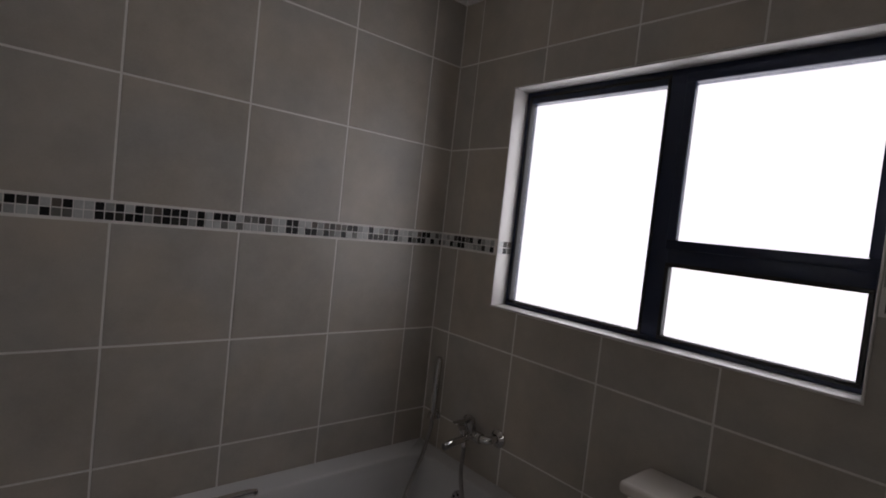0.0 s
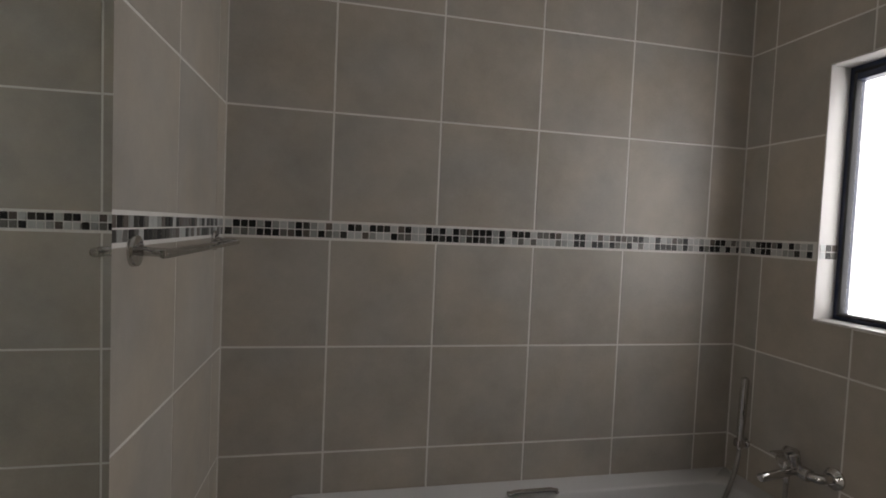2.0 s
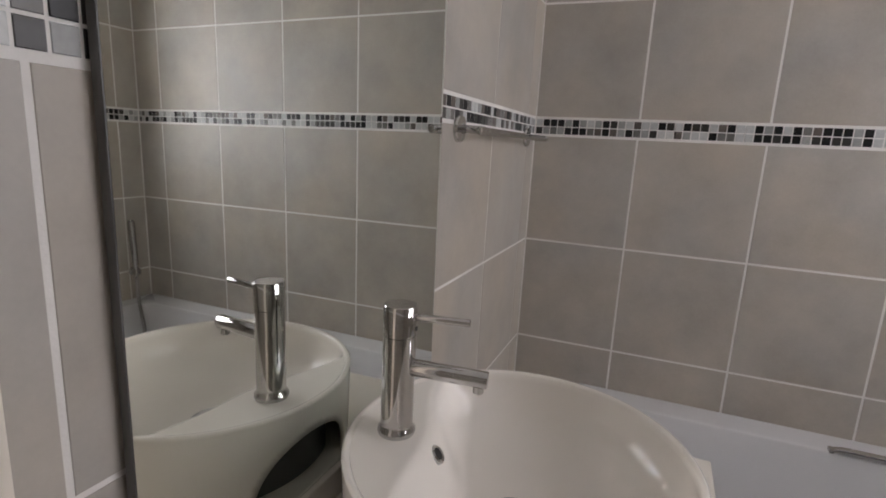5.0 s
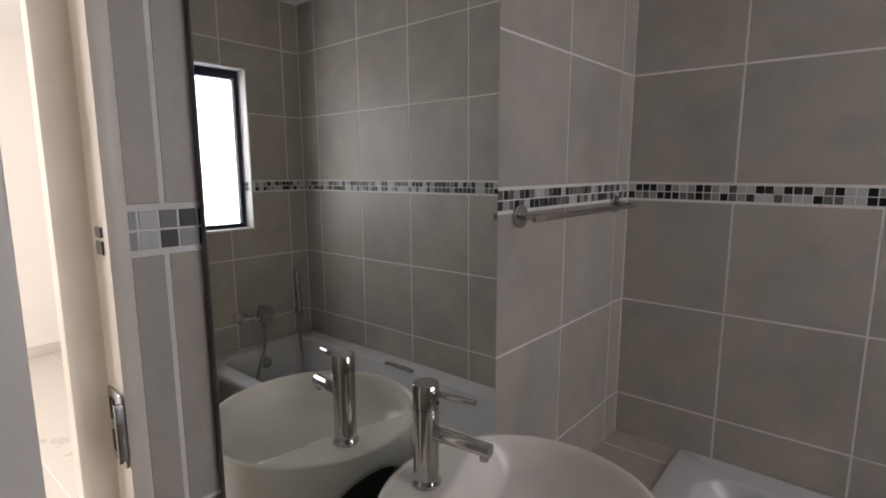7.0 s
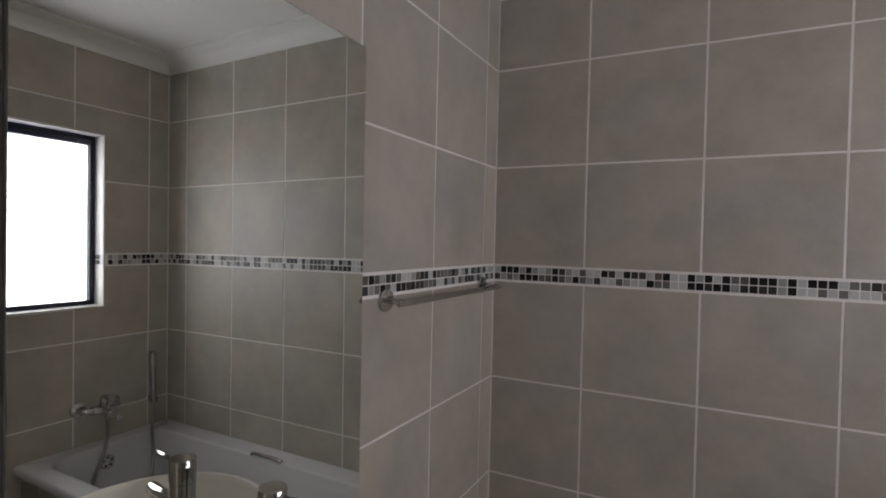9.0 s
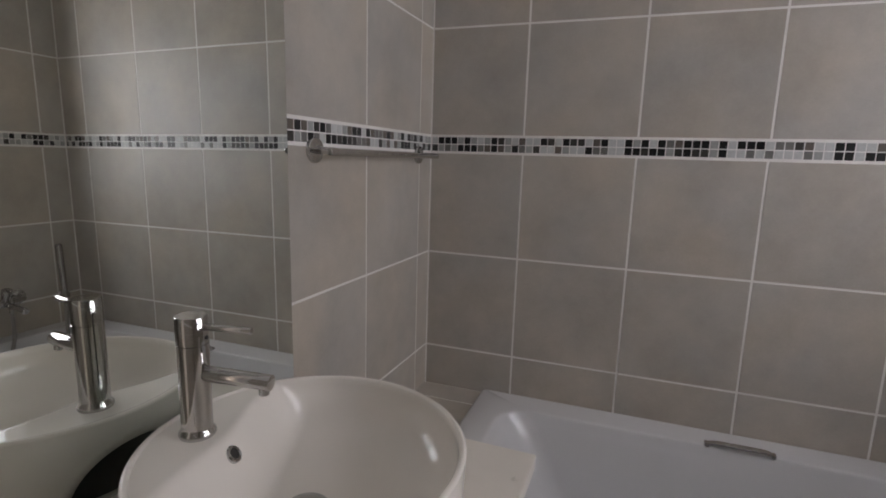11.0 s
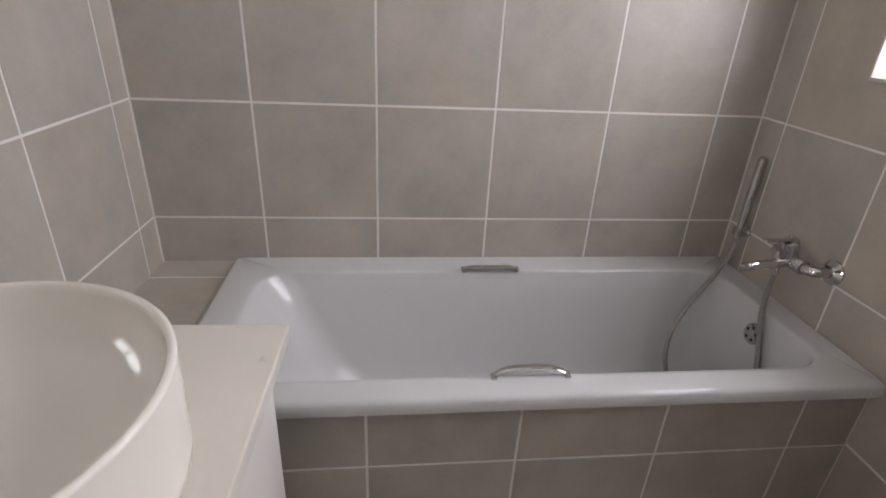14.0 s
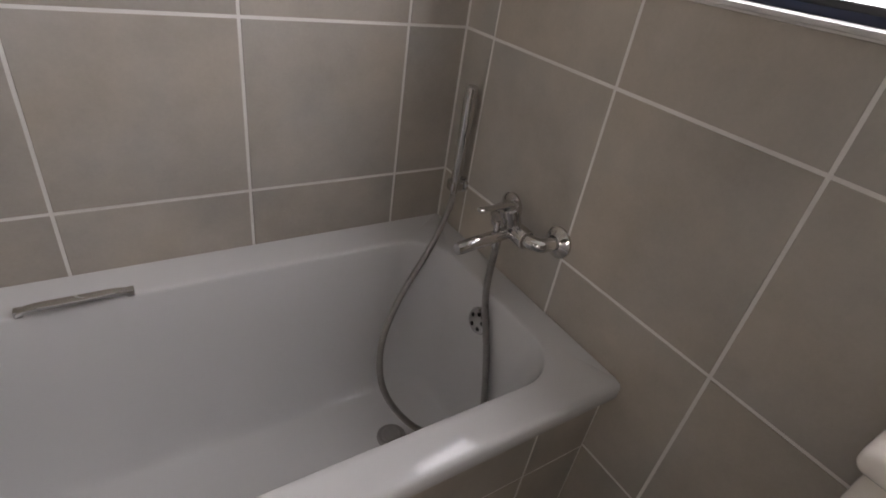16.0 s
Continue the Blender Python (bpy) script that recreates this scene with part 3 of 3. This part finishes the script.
def bath_mixer():
    cy, z = -0.361, 0.731
    t = thing("bath_mixer", "chrome wall-mounted bath mixer with lever and shower outlet", "tap", (W, cy, z))
    parts = []
    for y in (-0.283, -0.441):
        parts.append(lathe("flange", [(0.034, 0.0), (0.034, 0.005), (0.027, 0.011), (0.02, 0.015), (0.018, 0.017)], CHROME, frame_to((W, y, z), (W - 1, y, z)), None, 40))
        s = 1 if y > cy else -1
        parts.append(tube("union", [(W - 0.012, y, z), (W - 0.03, y, z), (W - 0.048, y - s * 0.006, z - 0.002), (W - 0.058, y - s * 0.03, z - 0.003), (W - 0.06, cy + s * 0.02, z - 0.003)], 0.0145, CHROME))
    parts.append(rod("body", (W - 0.06, cy + 0.05, z - 0.003), (W - 0.06, cy - 0.05, z - 0.003), 0.021, CHROME, None, 0.004))
    parts.append(rod("spout", (W - 0.055, cy, z - 0.007), (W - 0.197, cy, z - 0.024), 0.0135, CHROME, None, 0.003))
    parts.append(lathe("cartridge", [(0.019, 0), (0.019, 0.03), (0.022, 0.032), (0.022, 0.05), (0.019, 0.053)], CHROME, frame_to((W - 0.062, cy, z + 0.008), (W - 0.085, cy, z + 0.062))))
    parts.append(boxes("lever", [(W - 0.16, W - 0.065, cy - 0.007, cy + 0.007, z + 0.054, z + 0.061)], CHROME, None, 0.0025))
    parts.append(rod("diverter", (W - 0.105, cy, z + 0.0), (W - 0.105, cy, z + 0.024), 0.006, CHROME))
    parts.append(rod("hose_outlet", (W - 0.095, cy, z - 0.045), (W - 0.095, cy, z - 0.01), 0.009, CHROME))
    adopt(t, *parts)
    return t


bath_mixer()


def hand_shower():
    t = thing("hand_shower", "chrome stick hand shower on wall bracket with metal hose", "shower", (W, -0.092, 0.69))
    parts = [lathe("bracket_rosette", [(0.02, 0), (0.02, 0.005), (0.014, 0.01)], CHROME, frame_to((W, -0.092, 0.697), (W - 1, -0.092, 0.697))),
             boxes("bracket", [(W - 0.045, W - 0.006, -0.106, -0.078, 0.683, 0.713)], CHROME, None, 0.006, 3),
             lathe("handset", [(0.008, 0), (0.011, 0.01), (0.012, 0.05), (0.0145, 0.12), (0.0155, 0.26), (0.014, 0.272), (0.009, 0.276)], CHROME, frame_to((W - 0.03, -0.095, 0.675), (W - 0.034, -0.106, 0.95))),
             tube("hose", [(W - 0.03, -0.095, 0.68), (1.845, -0.103, 0.645), (1.775, -0.15, 0.57), (1.65, -0.225, 0.48), (1.585, -0.28, 0.40), (1.579, -0.328, 0.31), (1.628, -0.378, 0.228), (1.69, -0.418, 0.192),
                           (1.732, -0.462, 0.20), (1.752, -0.482, 0.23), (1.765, -0.474, 0.29), (1.785, -0.42, 0.42), (1.79, -0.366, 0.56), (1.79, -0.361, 0.694)], 0.0083, HOSE, None, 1)]
    adopt(t, *parts)
    return t


hand_shower()


# ---- toilet ----
def toilet():
    t = thing("toilet", "white ceramic close-coupled toilet beside the bath", "toilet", (1.6, -1.17, 0))
    cy = -1.195
    cistern = boxes("cistern", [(1.725, W - 0.004, cy - 0.17, cy + 0.17, 0.43, 0.843)], CERAMIC, None, 0.025, 5)
    lid = boxes("lid", [(1.715, W - 0.003, cy - 0.182, cy + 0.182, 0.844, 0.88)], CERAMIC, None, 0.014, 5)
    button = lathe("button", [(0.024, 0), (0.024, 0.006), (0.021, 0.009), (0.008, 0.01)], CHROME, Matrix.Translation((1.80, cy, 0.879)))
    n, rings = 40, []
    for s, z, dx in ((0.6, 0.0, 0.03), (0.62, 0.02, 0.03), (0.55, 0.12, 0.02), (0.72, 0.26, 0.01), (0.98, 0.37, 0.0), (1.0, 0.395, 0.0), (0.97, 0.4, 0.0), (0.74, 0.398, 0.0), (0.7, 0.37, 0.0), (0.5, 0.25, 0.02), (0.2, 0.2, 0.03)):
        rings.append([Vector((1.49 + dx + 0.245 * s * math.cos(a), cy + 0.178 * s * math.sin(a), z)) for a in np.linspace(0, 2 * math.pi, n, endpoint=False)])
    faces = [(k * n + i, k * n + (i + 1) % n, (k + 1) * n + (i + 1) % n, (k + 1) * n + i) for k in range(len(rings) - 1) for i in range(n)]
    faces += [tuple(range(n)), tuple((len(rings) - 1) * n + i for i in range(n))]
    pan = mesh_object("pan", [p for r in rings for p in r], faces, CERAMIC, None, True, 60)
    shelf = boxes("pan_back", [(1.62, W - 0.006, cy - 0.11, cy + 0.11, 0.0, 0.43)], CERAMIC, None, 0.02, 4)
    seat = lathe("seat_lid", [(0.17, 0), (0.18, 0.006), (0.18, 0.018), (0.17, 0.026)], CERAMIC, Matrix.Translation((1.485, cy, 0.402)) @ Matrix.Diagonal((1.32, 1, 1, 1)))
    adopt(t, cistern, lid, button, pan, shelf, seat)
    return t


toilet()


# ---- ledge and panel round the bath ----
bath_ledge = tagged(boxes("bath_ledge", [(-0.04, BX0 + 0.006, -0.68, T, -0.1, RIM - 0.014)], GROUT), kind="structure")
bath_panel = tagged(boxes("bath_panel", [(BX0 + 0.007, W + T, -0.664, -0.60, -0.1, RIM - 0.041)], GROUT), kind="structure")

# ---- tiles: one piece each, chamfered, standing proud of the grout ----
GAP = 0.0064
shared = {}


def tile_mesh(w, h, mat, name, cham=0.0007, depth=0.0012):
    key = (round(w, 4), round(h, 4), name)
    if key not in shared:
        a, b = w / 2, h / 2
        vs = []
        for z, c in ((0, 0), (depth - cham, 0), (depth, cham)):
            vs += [(-a + c, -b + c, z), (a - c, -b + c, z), (a - c, b - c, z), (-a + c, b - c, z)]
        fs = [(8, 9, 10, 11)]
        for k in (0, 4):
            for i in range(4):
                j = (i + 1) % 4
                fs.append((k + i, k + j, k + 4 + j, k + 4 + i))
        me = bpy.data.meshes.new(name)
        me.from_pydata(vs, [], fs)
        me.materials.append(mat)
        shared[key] = me
    return shared[key]


rnd = random.Random(7)


def lay(parent, m, u0, u1, v0, v1, mat=TILE, name="tile", jitter=0.0003, gap=GAP):
    """One tile between the joint lines u0, u1 and v0, v1 of the plane m (its z points into the room)."""
    w, h = u1 - u0 - gap, v1 - v0 - gap
    if w < 0.006 or h < 0.006:
        return
    ob = new(name, tile_mesh(w, h, mat, name))
    ob.parent = parent
    ob.matrix_world = m @ Matrix.Translation(((u0 + u1) / 2, (v0 + v1) / 2, rnd.uniform(-jitter, jitter))) @ Euler((rnd.uniform(-1, 1) * jitter * 3, rnd.uniform(-1, 1) * jitter * 3, 0)).to_matrix().to_4x4()


def plane(origin, u, v):
    u, v = Vector(u), Vector(v)
    w = u.cross(v)
    return Matrix((( u.x, v.x, w.x, origin[0]), (u.y, v.y, w.y, origin[1]), (u.z, v.z, w.z, origin[2]), (0, 0, 0, 1)))


def cut(u0, u1, v0, v1, hole):
    """The parts of a tile that are left round an opening, as at most two rectangles."""
    if not hole:
        return [(u0, u1, v0, v1)]
    a0, a1, b0, b1 = hole
    if u1 <= a0 or u0 >= a1 or v1 <= b0 or v0 >= b1:
        return [(u0, u1, v0, v1)]
    out = []
    if u0 < a0:
        out.append((u0, a0, v0, v1))
    if u1 > a1:
        out.append((a1, u1, v0, v1))
    m0, m1 = max(u0, a0), min(u1, a1)
    if v0 < b0:
        out.append((m0, m1, v0, b0))
    if v1 > b1:
        out.append((m0, m1, b1, v1))
    return out


def cut_tile(parent, m, rects):
    """A tile cut round a corner of the opening: one piece."""
    us0, vs0 = min(r[0] for r in rects), min(r[2] for r in rects)
    us1, vs1 = max(r[1] for r in rects), max(r[3] for r in rects)
    g = GAP / 2
    vs, fs = [], []
    for a0, a1, b0, b1 in rects:
        a0, b0 = a0 + (g if a0 == us0 else 0), b0 + (g if b0 == vs0 else 0)
        a1, b1 = a1 - (g if a1 == us1 else 0), b1 - (g if b1 == vs1 else 0)
        k = len(vs)
        for z in (0, T):
            vs += [(a0, b0, z), (a1, b0, z), (a1, b1, z), (a0, b1, z)]
        fs += [(k + 4, k + 5, k + 6, k + 7)] + [(k + i, k + (i + 1) % 4, k + 4 + (i + 1) % 4, k + 4 + i) for i in range(4)]
    me = bpy.data.meshes.new("tile")
    me.from_pydata(vs, [], fs)
    me.materials.append(TILE)
    ob = new("tile", me)
    ob.parent = parent
    ob.matrix_world = m


def tile_wall(parent, m, ulines, lo, hi, hole=None, bottom=0.0):
    us = [lo] + [u for u in ulines if lo + 0.004 < u < hi - 0.004] + [hi]
    for u0, u1 in zip(us, us[1:]):
        for k in range(8):
            v0, v1 = max(ROWS_Z[k], bottom), min(ROWS_Z[k + 1], TOP)
            if k == 4 or v1 <= v0:
                continue
            left = cut(u0, u1, v0, v1, hole)
            if not left:
                continue
            if len(left) == 1:
                lay(parent, m, *left[0])
            else:
                cut_tile(parent, m, left)


CHIP, CHIP_ROWS = 0.0236, (1.4082, 1.4332)


def mosaic_band(parent, m, lo, hi, hole=None, flip=False):
    n = int(math.ceil((hi - lo) / CHIP))
    for i in range(n):
        a, b = lo + i * CHIP, lo + (i + 1) * CHIP
        if flip:
            a, b = hi - (i + 1) * CHIP, hi - i * CHIP
        a, b = max(a, lo), min(b, hi)
        if hole and b > hole[0] and a < hole[1]:
            continue
        for v in CHIP_ROWS:
            lay(parent, m, a, b, v, v + 0.0248, MOSAIC, "mosaic_chip", 0.0004, 0.0029)


m_north = plane((0, T, 0), (1, 0, 0), (0, 0, 1))
m_east = plane((W + T, 0, 0), (0, -1, 0), (0, 0, 1))       # u = -y
m_west = plane((-T, 0, 0), (0, 1, 0), (0, 0, 1))           # u = y
m_south = plane((0, SOUTH - T, 0), (-1, 0, 0), (0, 0, 1))  # u = -x
north_joints = [0.326 + P * i for i in range(5)]
side_joints = [0.107 + P * i for i in range(8)]

tile_wall(wall_north, m_north, north_joints, 0.0, W)
mosaic_band(wall_north, m_north, 0.003, W - 0.003)
hole_e = (-WIN[1], -WIN[0], WIN[2], WIN[3])
tile_wall(wall_east, m_east, side_joints, 0.0, -SOUTH, hole_e)
mosaic_band(wall_east, m_east, 0.003, -SOUTH, hole_e)
west_joints = [-0.096 - P * i for i in range(4)] + [-1.507]
west_joints = sorted(west_joints)
tile_wall(wall_west, m_west, west_joints, DOOR_Y[1] + 0.001, 0.0)
mosaic_band(wall_west, m_west, DOOR_Y[1] + 0.002, -0.003, None, True)

tile_wall(wall_south, plane((0, SOUTH, 0), (-1, 0, 0), (0, 0, 1)), [-u for u in north_joints][::-1], -W, 0.0)

# mosaic returns into the window reveal
for i in range(3):
    for v in CHIP_ROWS:
        lay(wall_east, plane((W - 0.002, WIN[1] - 0.0065, 0), (1, 0, 0), (0, 0, 1)), 0.002 + i * CHIP, 0.002 + (i + 1) * CHIP, v, v + 0.0248, MOSAIC, "mosaic_chip", 0.0002, 0.0034)

# bath panel and ledge
m_panel = plane((0, -0.664, 0), (1, 0, 0), (0, 0, 1))
pu = [BX0 + 0.01] + [0.309 + P * i for i in range(5)] + [W - 0.003]
for u0, u1 in zip(pu, pu[1:]):
    for v0, v1 in ((0.0, 0.346), (0.346, RIM - 0.036)):
        lay(bath_panel, m_panel, u0, u1, v0, v1)
m_ledge = plane((0, 0, RIM - 0.014), (1, 0, 0), (0, 1, 0))
for v0, v1 in ((-0.108, 0.0), (-0.46, -0.108), (-0.682, -0.46)):
    lay(bath_ledge, m_ledge, -0.012, BX0 + 0.004, v0, v1)
m_front = plane((0, -0.68, 0), (1, 0, 0), (0, 0, 1))
lay(bath_ledge, m_front, -0.012, BX0 + 0.004, 0.0, 0.346)
lay(bath_ledge, m_front, -0.012, BX0 + 0.004, 0.346, RIM - 0.012)

# floors
m_floor = plane((0, 0, -T), (1, 0, 0), (0, 1, 0))
fx = [0.222] + [0.309 + P * i for i in range(5)] + [W]
fy = [SOUTH] + [-0.682 - P * i for i in range(5, -1, -1)]
for u0, u1 in zip([0.0] + fx, fx):
    for v0, v1 in zip(fy, fy[1:]):
        lay(floor, m_floor, u0, u1, v0, v1, HALL_TILE, "floor_tile")
hall_floor = bpy.data.objects["hall_floor"]
hx = [HX + 0.012 + 0.49 * i for i in range(9)]
hy = [HS + 0.48 * i for i in range(11)]
for u0, u1 in zip(hx, hx[1:] ):
    for v0, v1 in zip(hy, hy[1:]):
        lay(hall_floor, m_floor, u0, u1, v0, v1, HALL_TILE, "floor_tile")

# the mirror wall and all that is fixed to it stand a little out of square with the long wall
skew = pose(0, 0, 0, 0, 0, -1.32)
for name in ("wall_west", "hall_wall_east", "door_1", "vanity_cabinet", "basin", "basin_mixer_tap", "towel_rail"):
    ob = bpy.data.objects[name]
    ob.matrix_basis = skew @ ob.matrix_basis
bowl = bpy.data.objects["basin"]
bowl.matrix_basis = bowl.matrix_basis @ pose(0, 0, 0, 0, 0, 14.5)
tap = bpy.data.objects["basin_mixer_tap"]
tap.matrix_basis = tap.matrix_basis @ pose(0, 0, 0, 0, 0, 11)
